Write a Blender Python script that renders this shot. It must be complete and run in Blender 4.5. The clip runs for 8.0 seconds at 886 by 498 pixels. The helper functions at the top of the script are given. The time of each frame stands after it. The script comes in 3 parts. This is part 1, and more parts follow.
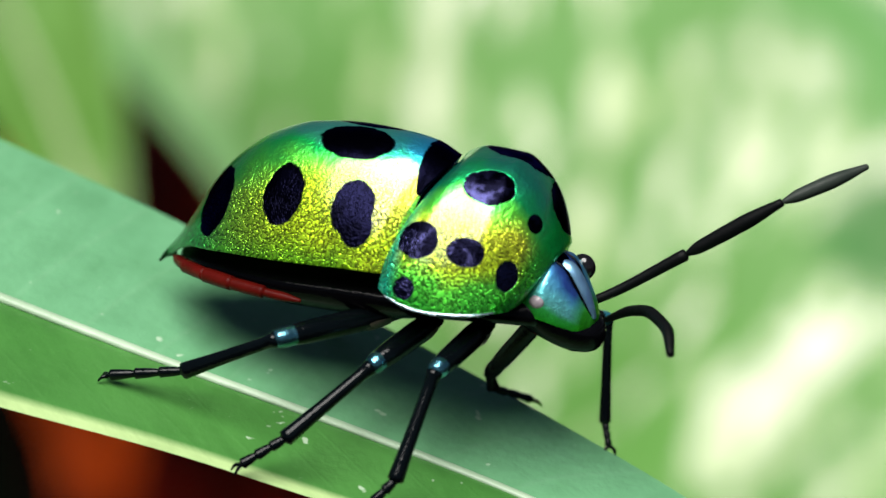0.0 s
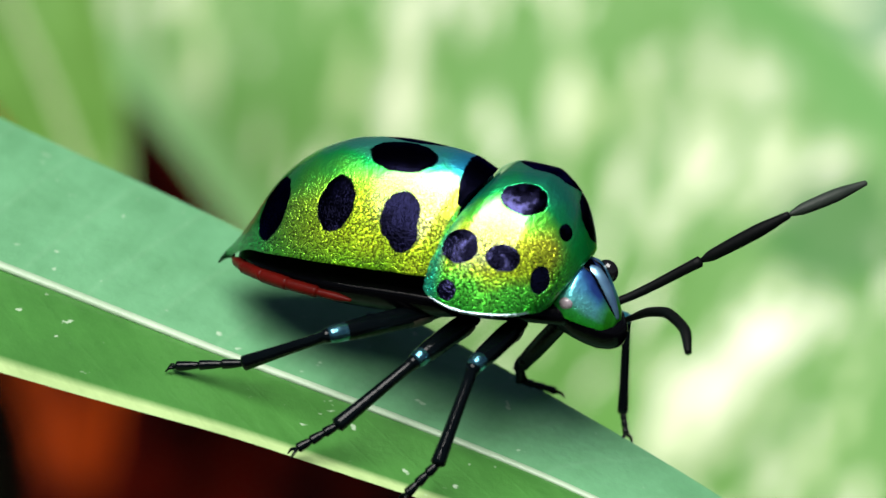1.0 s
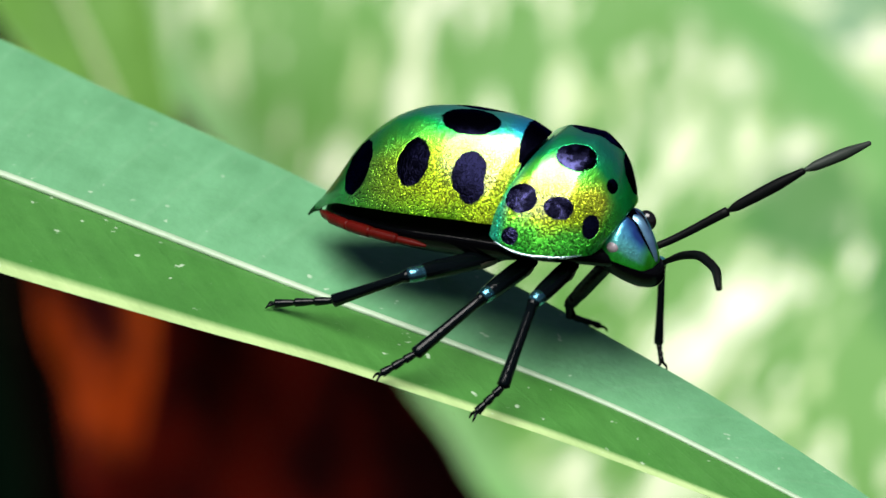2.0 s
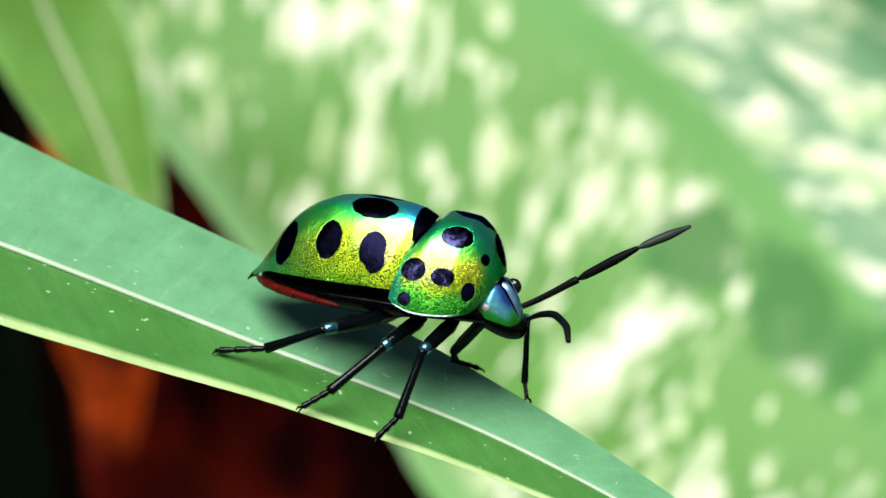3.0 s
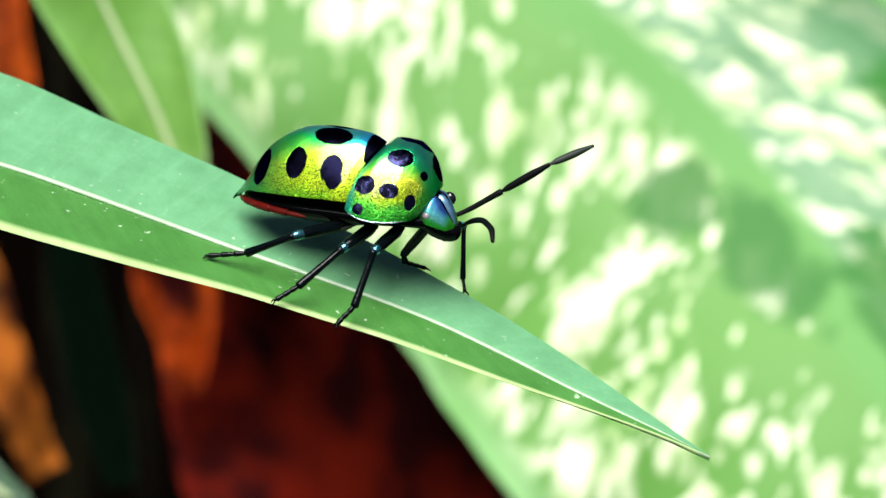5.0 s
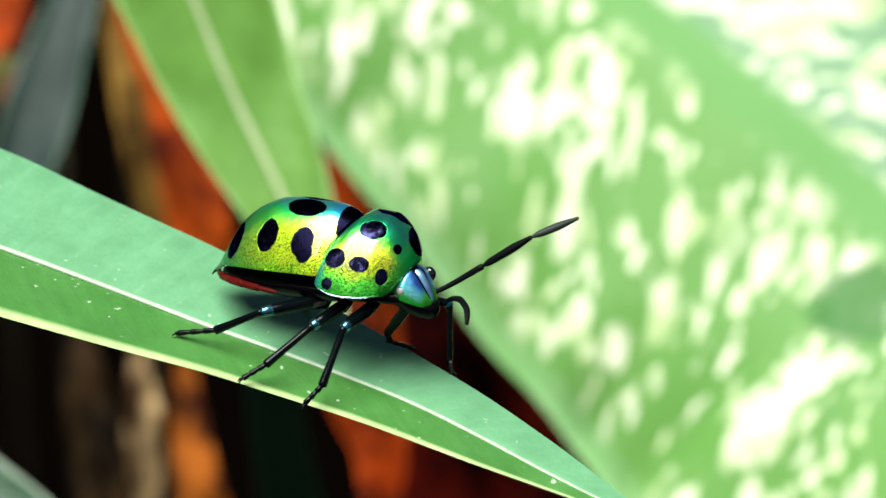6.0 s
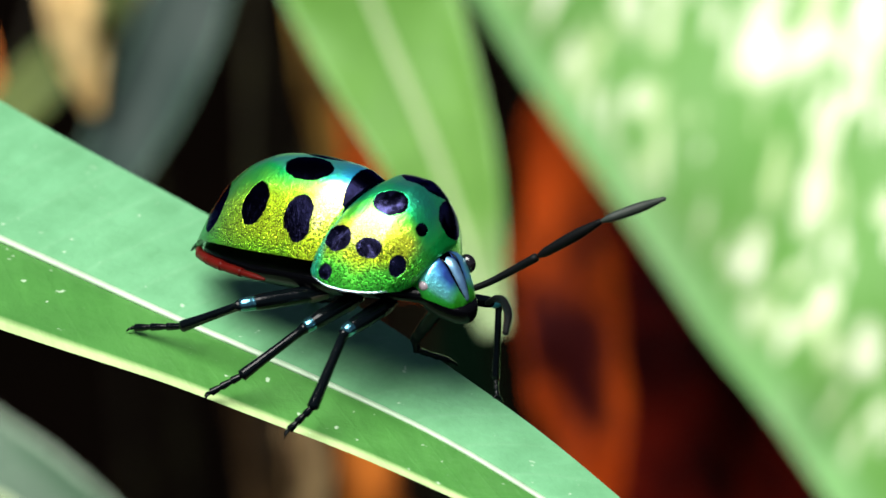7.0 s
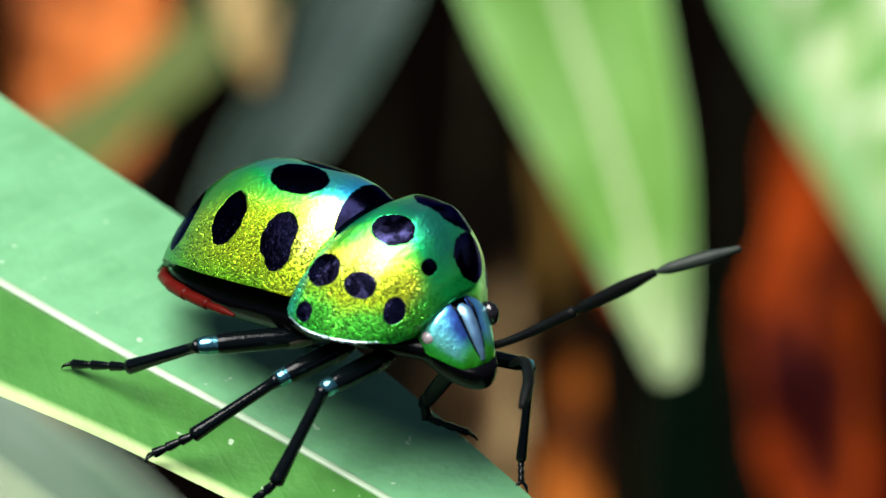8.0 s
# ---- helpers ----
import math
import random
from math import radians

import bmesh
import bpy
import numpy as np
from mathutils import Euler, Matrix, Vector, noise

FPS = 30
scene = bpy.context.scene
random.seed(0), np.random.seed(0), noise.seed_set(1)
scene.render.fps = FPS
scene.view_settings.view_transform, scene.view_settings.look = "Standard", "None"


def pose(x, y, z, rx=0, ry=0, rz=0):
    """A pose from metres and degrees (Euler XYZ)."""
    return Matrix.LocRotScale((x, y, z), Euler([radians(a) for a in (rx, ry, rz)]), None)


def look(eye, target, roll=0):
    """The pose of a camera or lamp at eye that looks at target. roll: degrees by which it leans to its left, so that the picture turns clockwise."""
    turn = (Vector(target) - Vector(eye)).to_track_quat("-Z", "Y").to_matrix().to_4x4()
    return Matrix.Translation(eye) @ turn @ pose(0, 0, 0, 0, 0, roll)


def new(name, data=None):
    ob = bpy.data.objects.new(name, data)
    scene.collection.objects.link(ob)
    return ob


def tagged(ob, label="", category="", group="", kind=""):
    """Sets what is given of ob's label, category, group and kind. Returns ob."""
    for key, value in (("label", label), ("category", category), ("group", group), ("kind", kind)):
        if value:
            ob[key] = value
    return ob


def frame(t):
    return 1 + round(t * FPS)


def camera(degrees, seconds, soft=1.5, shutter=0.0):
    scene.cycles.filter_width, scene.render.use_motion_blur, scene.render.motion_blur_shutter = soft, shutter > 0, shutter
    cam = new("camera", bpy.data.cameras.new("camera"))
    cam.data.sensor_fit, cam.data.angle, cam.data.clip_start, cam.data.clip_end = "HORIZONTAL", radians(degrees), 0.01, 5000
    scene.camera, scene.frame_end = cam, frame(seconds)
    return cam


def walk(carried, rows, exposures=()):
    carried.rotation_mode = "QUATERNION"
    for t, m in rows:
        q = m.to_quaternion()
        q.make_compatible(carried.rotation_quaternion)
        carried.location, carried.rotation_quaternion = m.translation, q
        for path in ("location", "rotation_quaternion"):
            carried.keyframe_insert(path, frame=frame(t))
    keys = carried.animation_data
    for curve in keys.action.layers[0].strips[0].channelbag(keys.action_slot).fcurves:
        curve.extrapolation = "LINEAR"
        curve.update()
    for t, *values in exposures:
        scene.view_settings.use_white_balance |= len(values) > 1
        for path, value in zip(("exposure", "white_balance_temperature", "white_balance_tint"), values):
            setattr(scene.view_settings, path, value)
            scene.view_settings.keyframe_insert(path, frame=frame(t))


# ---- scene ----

MM = 0.001
LIFT = 200.0            # the leaf stands this many millimetres over the soil


def P(x, y, z):
    """Millimetres, from the spot under the insect, to the world."""
    return Vector((x * MM, y * MM, (z + LIFT) * MM))


# ---- camera ----
cam = camera(6.9, 8.0)
PATH = [
    (0, (-1.82, -193.64, 91.42), (3.87, 79.10, -33.40), -0.00),
    (0.3, (-3.53, -193.18, 91.73), (3.80, 81.74, -35.46), 0.36),
    (0.5, (-4.80, -200.41, 95.51), (3.85, 71.85, -30.19), 0.50),
    (0.8, (-7.42, -209.65, 99.89), (4.15, 65.40, -26.69), 1.50),
    (1, (-9.05, -212.62, 101.29), (3.81, 59.44, -24.49), 1.12),
    (1.2, (-8.88, -214.33, 100.24), (3.93, 57.88, -25.20), 0.79),
    (2.3, (-19.67, -257.12, 119.17), (0.50, 15.33, -4.80), 1.72),
    (2.5, (-18.23, -260.73, 121.80), (1.74, 11.46, -2.74), 2.02),
    (2.8, (-15.57, -280.70, 133.06), (1.42, -6.10, 6.11), 1.44),
    (3, (-14.74, -311.12, 148.67), (0.67, -39.40, 22.43), 1.47),
    (3.2, (-20.54, -353.03, 165.91), (-2.22, -77.86, 40.39), 0.94),
    (3.3, (-24.15, -385.53, 179.93), (-5.27, -110.22, 54.80), 1.39),
    (3.5, (-29.56, -421.30, 194.31), (-9.81, -148.58, 70.88), 1.70),
    (3.7, (-28.31, -429.48, 200.42), (-8.95, -154.25, 75.20), 1.17),
    (4, (-24.22, -408.11, 193.88), (-6.52, -136.44, 67.85), 1.26),
    (4.2, (-21.87, -399.03, 188.56), (-5.81, -127.07, 62.93), 1.18),
    (5.3, (8.99, -381.92, 164.79), (6.39, -106.37, 46.19), -1.85),
    (5.5, (15.87, -385.46, 160.12), (7.17, -107.71, 47.06), -2.36),
    (5.7, (29.02, -374.48, 156.58), (11.41, -94.33, 42.50), -2.05),
    (5.9, (43.19, -374.27, 157.57), (16.59, -95.10, 42.85), -3.20),
    (6, (49.33, -365.47, 154.40), (17.58, -89.71, 40.60), -3.42),
    (6.2, (50.20, -339.07, 143.32), (13.58, -60.88, 28.97), -3.52),
    (6.3, (51.82, -333.90, 141.18), (13.06, -56.08, 26.63), -3.31),
    (6.5, (53.77, -314.69, 133.14), (11.24, -40.37, 19.38), -2.95),
    (6.8, (55.69, -266.54, 114.94), (3.08, 8.09, -1.76), -2.98),
    (7, (64.12, -268.63, 117.55), (5.14, 1.86, 1.98), -3.14),
    (7.3, (67.60, -250.17, 112.27), (-0.02, 20.09, -6.87), -2.48),
    (7.5, (69.36, -235.80, 107.82), (-3.51, 30.04, -10.58), -2.27),
    (7.7, (71.33, -230.27, 105.65), (-6.21, 38.19, -11.51), -1.61),
    (8, (69.28, -205.80, 94.98), (-13.02, 58.18, -21.40), -1.16),
]
EXPOSURES = [(0, 0.00), (1, -0.01), (2.5, 0.03), (3.5, 0.14), (4.2, 0.21), (5.5, 0.45), (6.5, 0.38), (7, 0.43), (7.5, 0.64), (8, 0.48)]
walk(cam, [(t, look(P(*eye), P(*aim), roll)) for t, eye, aim, roll in PATH], EXPOSURES)

# ---- light ----
SUN = Vector((-0.15, -0.35, 0.925)).normalized()
world = bpy.data.worlds.new("world")
scene.world = world
world.use_nodes = True
wn = world.node_tree.nodes
sky = wn.new("ShaderNodeTexSky")
sky.sky_type = "NISHITA"
sky.sun_disc = False
sky.sun_elevation = math.asin(SUN.z)
sky.sun_rotation = math.atan2(SUN.x, SUN.y)
world.node_tree.links.new(sky.outputs[0], wn["Background"].inputs[0])
wn["Background"].inputs[1].default_value = 0.025
sun = new("sun", bpy.data.lights.new("sun", "SUN"))
sun.data.energy, sun.data.angle, sun.data.color = 5.5, radians(46), (1.0, 0.98, 0.94)
sun.matrix_world = look(SUN * 2.0, (0, 0, 0))


# ---- materials ----
def material(name):
    m = bpy.data.materials.new(name)
    m.use_nodes = True
    nt = m.node_tree
    return m, nt, nt.nodes["Principled BSDF"]


def node(nt, kind, links=None, **values):
    n = nt.nodes.new(kind)
    for key, value in values.items():
        if key in ("operation", "blend_type", "data_type", "feature", "attribute_name", "noise_dimensions", "interpolation_type", "distance"):
            setattr(n, key, value)
    for socket, source in (links or {}).items():
        if isinstance(source, (int, float, tuple)):
            n.inputs[socket].default_value = source
        else:
            nt.links.new(source, n.inputs[socket])
    return n


def attribute(nt, name):
    return node(nt, "ShaderNodeAttribute", attribute_name=name).outputs["Fac"]


def math_node(nt, op, a, b=0.0):
    return node(nt, "ShaderNodeMath", {0: a, 1: b}, operation=op).outputs[0]


def coords(nt, scale=(1, 1, 1)):
    tc = node(nt, "ShaderNodeTexCoord")
    return node(nt, "ShaderNodeMapping", {0: tc.outputs["Object"], 3: tuple(scale)}).outputs[0]


def noise_fac(nt, vec, scale, detail=4.0, rough=0.5):
    return node(nt, "ShaderNodeTexNoise", {"Vector": vec, "Scale": scale, "Detail": detail, "Roughness": rough}).outputs["Fac"]


def ramp(nt, fac, stops):
    r = node(nt, "ShaderNodeValToRGB", {0: fac})
    el = r.color_ramp.elements
    while len(el) < len(stops):
        el.new(0.5)
    for e, (p, c) in zip(el, stops):
        e.position, e.color = p, (*c, 1) if len(c) == 3 else c
    return r.outputs[0]


def mix(nt, fac, a, b, blend="MIX"):
    m = nt.nodes.new("ShaderNodeMix")
    m.data_type, m.blend_type = "RGBA", blend
    for socket, source in ((m.inputs[0], fac), (m.inputs[6], a), (m.inputs[7], b)):
        if isinstance(source, (int, float)):
            socket.default_value = source
        elif isinstance(source, tuple):
            socket.default_value = (*source, 1)
        else:
            nt.links.new(source, socket)
    return m.outputs[2]


def bump(nt, bsdf, height, strength, depth):
    b = node(nt, "ShaderNodeBump", {"Strength": strength, "Distance": depth, "Height": height})
    nt.links.new(b.outputs[0], bsdf.inputs["Normal"])
    return b


def shell_material(name, stops, rear, band, wrinkle=1.0, gloss=0.30, metal=0.88, sky_glint=(0.004, 0.004, 0.014)):
    """Metallic shell: colours round the body (stops) and at its rear and front edge, dark wrinkles on the flank, black
    glossy spots with sky glints in their colour.
    """
    m, nt, bsdf = material(name)
    vec = coords(nt)
    high = attribute(nt, "height")
    big = noise_fac(nt, vec, 600, 3)
    h = math_node(nt, "ADD", high, math_node(nt, "MULTIPLY", math_node(nt, "SUBTRACT", big, 0.5), 0.42))
    colour = ramp(nt, h, stops)
    colour = mix(nt, attribute(nt, "rear"), colour, rear)
    colour = mix(nt, attribute(nt, "edge"), colour, ramp(nt, h, band))
    flank = ramp(nt, h, [(0.50, (1, 1, 1)), (0.80, (0.08, 0.08, 0.08))])
    warp = node(nt, "ShaderNodeTexNoise", {"Vector": vec, "Scale": 1500.0, "Detail": 1.0}).outputs["Color"]
    bent = mix(nt, 0.00022, vec, warp, "ADD")
    worm = noise_fac(nt, bent, 8200, 1.0, 0.5)
    ridge = math_node(nt, "ABSOLUTE", math_node(nt, "SUBTRACT", worm, 0.5))
    groove = ramp(nt, ridge, [(0.020, (1, 1, 1)), (0.085, (0, 0, 0))])
    groove = math_node(nt, "MULTIPLY", math_node(nt, "MULTIPLY", groove, flank), 0.85 * wrinkle)
    colour = mix(nt, groove, colour, (0.001, 0.010, 0.001))
    ragged = noise_fac(nt, vec, 3000, 3, 0.6)
    d = math_node(nt, "ADD", attribute(nt, "spot"), math_node(nt, "MULTIPLY", math_node(nt, "SUBTRACT", ragged, 0.5), 0.26))
    black = ramp(nt, d, [(0.93, (1, 1, 1)), (1.05, (0, 0, 0))])
    # violet sky reflection painted into the black spots, broken up by noise
    glint = ramp(nt, noise_fac(nt, vec, 1300, 4, 0.65), [(0.46, (0.002, 0.002, 0.006)), (0.56, sky_glint)])
    colour = mix(nt, black, colour, glint)
    nt.links.new(colour, bsdf.inputs["Base Color"])
    nt.links.new(math_node(nt, "ADD", metal, math_node(nt, "MULTIPLY", black, 0.98 - metal)), bsdf.inputs["Metallic"])
    sheen = math_node(nt, "ADD", gloss, math_node(nt, "MULTIPLY", noise_fac(nt, vec, 2000, 3), 0.10))
    nt.links.new(math_node(nt, "SUBTRACT", sheen, math_node(nt, "MULTIPLY", black, gloss - 0.16)), bsdf.inputs["Roughness"])
    nt.links.new(math_node(nt, "SUBTRACT", 0.95, math_node(nt, "MULTIPLY", math_node(nt, "MAXIMUM", math_node(nt, "MULTIPLY", flank, 0.45), math_node(nt, "MAXIMUM", black, groove)), 0.95)), bsdf.inputs["Coat Weight"])
    nt.links.new(mix(nt, black, (1.0, 1.0, 1.0), (0.38, 0.34, 0.62)), bsdf.inputs["Specular Tint"])
    nt.links.new(math_node(nt, "SUBTRACT", 0.40, math_node(nt, "MULTIPLY", black, math_node(nt, "ADD", 0.28, math_node(nt, "MULTIPLY", attribute(nt, "matt"), 0.12)))), bsdf.inputs["Specular IOR Level"])
    bsdf.inputs["Coat Roughness"].default_value = 0.16
    bsdf.inputs["Coat IOR"].default_value = 1.65
    relief = math_node(nt, "MULTIPLY", math_node(nt, "MINIMUM", ridge, 0.12), math_node(nt, "MULTIPLY", flank, 6.0 * wrinkle))
    relief = math_node(nt, "ADD", relief, math_node(nt, "MULTIPLY", noise_fac(nt, vec, 6000, 2), 0.55))
    keep = math_node(nt, "SUBTRACT", 1.0, math_node(nt, "MULTIPLY", black, 0.80))
    bump(nt, bsdf, math_node(nt, "MULTIPLY", relief, keep), 0.9, 0.00005)
    return m


def chitin_material(name, colour, tint, rough=0.22, metal=0.25, gleam=0.35):
    m, nt, bsdf = material(name)
    vec = coords(nt)
    nt.links.new(mix(nt, noise_fac(nt, vec, 1500, 4), colour, tint), bsdf.inputs["Base Color"])
    bsdf.inputs["Metallic"].default_value = metal
    nt.links.new(math_node(nt, "ADD", rough - 0.08, math_node(nt, "MULTIPLY", noise_fac(nt, vec, 4000, 2), 0.2)), bsdf.inputs["Roughness"])
    bsdf.inputs["Specular IOR Level"].default_value = gleam
    bump(nt, bsdf, noise_fac(nt, vec, 9000, 3), 0.35, 0.00003)
    return m


def leaf_material(name, main, second, vein, margin, gloss=0.38, scale=1.0, blotch=None, near=None, sheen=0.5, tip=None):
    """A blade with pale margin, side veins and fine relief. across runs 0 to 1 from the midrib to the edge, along in metres."""
    m, nt, bsdf = material(name)
    vec = coords(nt)
    across, along = attribute(nt, "across"), attribute(nt, "along")
    colour = mix(nt, noise_fac(nt, vec, 120 / scale, 4), main, second)
    side = math_node(nt, "SUBTRACT", math_node(nt, "MULTIPLY", along, 1500 / scale), math_node(nt, "MULTIPLY", across, 6.0))
    veins = math_node(nt, "ABSOLUTE", math_node(nt, "SINE", side))
    fine = ramp(nt, veins, [(0.0, (1, 1, 1)), (0.22, (0, 0, 0))])
    colour = mix(nt, math_node(nt, "MULTIPLY", fine, 0.0 if blotch else 0.03), colour, vein)
    if blotch:
        side_at = attribute(nt, "side")
        stretch = node(nt, "ShaderNodeCombineXYZ", {0: math_node(nt, "SUBTRACT", along, math_node(nt, "MULTIPLY", across, blotch["slant"])),
                                                   1: math_node(nt, "MULTIPLY", side_at, blotch["cross"])}).outputs[0]
        other_half = ramp(nt, math_node(nt, "ADD", math_node(nt, "MULTIPLY", side_at, 150.0), 0.5), [(0.30, (1, 1, 1)), (0.52, (0, 0, 0))])
        wobble = node(nt, "ShaderNodeTexNoise", {"Vector": stretch, "Scale": 420.0, "Detail": 2.0}).outputs["Color"]
        bent = mix(nt, 0.0038, stretch, wobble, "ADD")
        crowd = math_node(nt, "ADD", noise_fac(nt, stretch, blotch["wide"], 2.0), math_node(nt, "MULTIPLY", other_half, 0.10))
        mask = None
        for scale, keep, reach in blotch["layers"]:
            cell = node(nt, "ShaderNodeTexVoronoi", {"Vector": bent, "Scale": scale, "Randomness": 0.95})
            own = node(nt, "ShaderNodeSeparateColor", {0: cell.outputs["Color"]}).outputs[0]
            size = math_node(nt, "MULTIPLY", math_node(nt, "ADD", math_node(nt, "MULTIPLY", own, 0.8), math_node(nt, "MULTIPLY", math_node(nt, "SUBTRACT", crowd, keep), 3.2)), reach)
            spot = ramp(nt, math_node(nt, "SUBTRACT", math_node(nt, "MINIMUM", size, 0.50), cell.outputs["Distance"]), [(0.0, (0, 0, 0)), (0.20, (1, 1, 1))])
            mask = spot if mask is None else math_node(nt, "MAXIMUM", mask, spot)
        inner = ramp(nt, across, [(0.05, (0, 0, 0)), (0.13, (1, 1, 1)), (0.85, (1, 1, 1)), (0.99, (0, 0, 0))])
        mask = math_node(nt, "MULTIPLY", mask, inner)
        colour = mix(nt, other_half, colour, mix(nt, noise_fac(nt, stretch, 330.0, 4.0, 0.6), blotch["cool"][0], blotch["cool"][1]))
        colour = mix(nt, ramp(nt, across, [(0.04, (1, 1, 1)), (0.14, (0, 0, 0))]), colour, blotch["middle"])
        colour = mix(nt, mask, colour, mix(nt, ramp(nt, noise_fac(nt, stretch, 260.0, 3.0), [(0.36, (0, 0, 0)), (0.60, (1, 1, 1))]), blotch["pale"], blotch["colour"]))
        # far half darkens to its edge: shade of the margin curving away, as colour
        rim = math_node(nt, "MULTIPLY", other_half, ramp(nt, math_node(nt, "ADD", across, math_node(nt, "MULTIPLY", noise_fac(nt, stretch, 120.0, 3.0), 0.3)), [(0.70, (0, 0, 0)), (0.92, (1, 1, 1))]))
        colour = mix(nt, math_node(nt, "MULTIPLY", rim, 0.85), colour, (0.05, 0.17, 0.06))
        for pa, ps, ra, rs in blotch["patches"]:
            da = math_node(nt, "DIVIDE", math_node(nt, "SUBTRACT", along, pa), ra)
            ds = math_node(nt, "DIVIDE", math_node(nt, "SUBTRACT", attribute(nt, "side"), ps), rs)
            far = math_node(nt, "ADD", math_node(nt, "MULTIPLY", da, da), math_node(nt, "MULTIPLY", ds, ds))
            dark = ramp(nt, math_node(nt, "ADD", far, math_node(nt, "MULTIPLY", math_node(nt, "SUBTRACT", noise_fac(nt, stretch, 260.0, 3.0, 0.6), 0.5), 3.0)), [(0.4, (1, 1, 1)), (2.2, (0, 0, 0))])
            colour = mix(nt, math_node(nt, "MULTIPLY", dark, 0.92), colour, blotch["dark"])
    # near: darker colours for the folded half, its weaker sky sheen and shade painted in
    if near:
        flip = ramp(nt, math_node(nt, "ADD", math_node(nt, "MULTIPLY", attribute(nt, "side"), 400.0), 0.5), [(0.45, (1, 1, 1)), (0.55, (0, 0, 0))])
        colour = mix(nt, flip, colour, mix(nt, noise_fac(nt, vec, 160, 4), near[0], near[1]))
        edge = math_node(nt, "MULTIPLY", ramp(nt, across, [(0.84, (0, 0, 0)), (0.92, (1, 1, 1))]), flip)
    else:
        edge = ramp(nt, across, [(0.90, (0, 0, 0)), (0.94, (1, 1, 1))])
    colour = mix(nt, math_node(nt, "MULTIPLY", edge, 0.85), colour, margin)
    if tip:
        colour = mix(nt, ramp(nt, math_node(nt, "DIVIDE", along, 0.1), [(tip[0] * 10, (0, 0, 0)), (tip[1] * 10, (1, 1, 1))]), colour, tip[2])
    specks = ramp(nt, noise_fac(nt, vec, 1900 / scale, 2), [(0.71, (0, 0, 0)), (0.76, (1, 1, 1))])
    colour = mix(nt, math_node(nt, "MULTIPLY", specks, 0.6), colour, vein)
    streak = node(nt, "ShaderNodeCombineXYZ", {0: math_node(nt, "SUBTRACT", math_node(nt, "MULTIPLY", along, 5.0), math_node(nt, "MULTIPLY", across, 0.012)), 1: attribute(nt, "side")}).outputs[0]
    tone = math_node(nt, "ADD", math_node(nt, "MULTIPLY", noise_fac(nt, vec, 420 / scale, 6, 0.62), 0.6), math_node(nt, "MULTIPLY", noise_fac(nt, streak, 260 / scale, 4, 0.6), 0.4))
    colour = mix(nt, 1.0, colour, ramp(nt, tone, [(0.30, (0.74, 0.78, 0.74)), (0.72, (1.16, 1.12, 1.18))]), "MULTIPLY")
    nt.links.new(colour, bsdf.inputs["Base Color"])
    nt.links.new(math_node(nt, "ADD", gloss - 0.06, math_node(nt, "MULTIPLY", noise_fac(nt, vec, 400 / scale, 3), 0.16)), bsdf.inputs["Roughness"])
    bsdf.inputs["Specular IOR Level"].default_value = sheen
    relief = math_node(nt, "ADD", math_node(nt, "MULTIPLY", noise_fac(nt, vec, 2600 / scale, 3), 0.5), math_node(nt, "MULTIPLY", fine, 0.0 if blotch else 0.06))
    bump(nt, bsdf, relief, 0.55, 0.00014 * scale)
    return m


def dry_material(name, main, second, dark, stained=0.45):
    m, nt, bsdf = material(name)
    vec = coords(nt)
    colour = mix(nt, noise_fac(nt, vec, 60, 4), main, second)
    stain = ramp(nt, noise_fac(nt, node(nt, "ShaderNodeMapping", {0: vec, 3: (1.0, 1.0, 0.5)}).outputs[0], 150, 5, 0.62), [(stained - 0.07, (0, 0, 0)), (stained + 0.07, (1, 1, 1))])
    nt.links.new(mix(nt, stain, colour, dark), bsdf.inputs["Base Color"])
    bsdf.inputs["Roughness"].default_value = 0.8
    bsdf.inputs["Specular IOR Level"].default_value = 0.12
    bump(nt, bsdf, noise_fac(nt, vec, 500, 5), 0.6, 0.0006)
    return m


def soil_material():
    m, nt, bsdf = material("soil with deep shade in its colour")
    vec = coords(nt)
    # near-black: the deep shade under the plants is put into the soil's colour
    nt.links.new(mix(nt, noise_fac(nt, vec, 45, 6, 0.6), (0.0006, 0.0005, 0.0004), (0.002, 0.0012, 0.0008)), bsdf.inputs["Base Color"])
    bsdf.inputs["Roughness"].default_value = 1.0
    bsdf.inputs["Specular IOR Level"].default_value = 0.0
    bump(nt, bsdf, noise_fac(nt, vec, 160, 6), 0.8, 0.006)
    return m


LIME, GOLD, GREEN, TEAL = (0.16, 0.95, 0.07), (0.62, 0.88, 0.02), (0.01, 0.85, 0.15), (0.01, 0.42, 0.30)
SCUTELLUM = shell_material("metallic green wing-case", [(0.0, (0.30, 0.80, 0.02)), (0.25, GOLD), (0.60, (0.66, 0.95, 0.02)), (0.78, LIME), (0.90, GREEN), (1.0, (0.08, 0.58, 0.42))], (0.006, 0.30, 0.045),
                           [(0.25, GOLD), (0.84, (0.98, 0.95, 0.12)), (0.93, (0.05, 0.85, 0.65)), (1.0, (0.03, 0.50, 0.85))])
PRONOTUM = shell_material("metallic green pronotum", [(0.0, (0.03, 0.55, 0.03)), (0.18, LIME), (0.35, GOLD), (0.62, (0.85, 0.95, 0.05)), (0.80, LIME), (0.88, (0.01, 0.60, 0.14)), (1.0, (0.02, 0.40, 0.24))], (0.02, 0.60, 0.42),
                          [(0.0, (0.03, 0.50, 0.05)), (0.5, LIME), (0.9, GREEN)], 1.0, 0.30, sky_glint=(0.026, 0.026, 0.075))
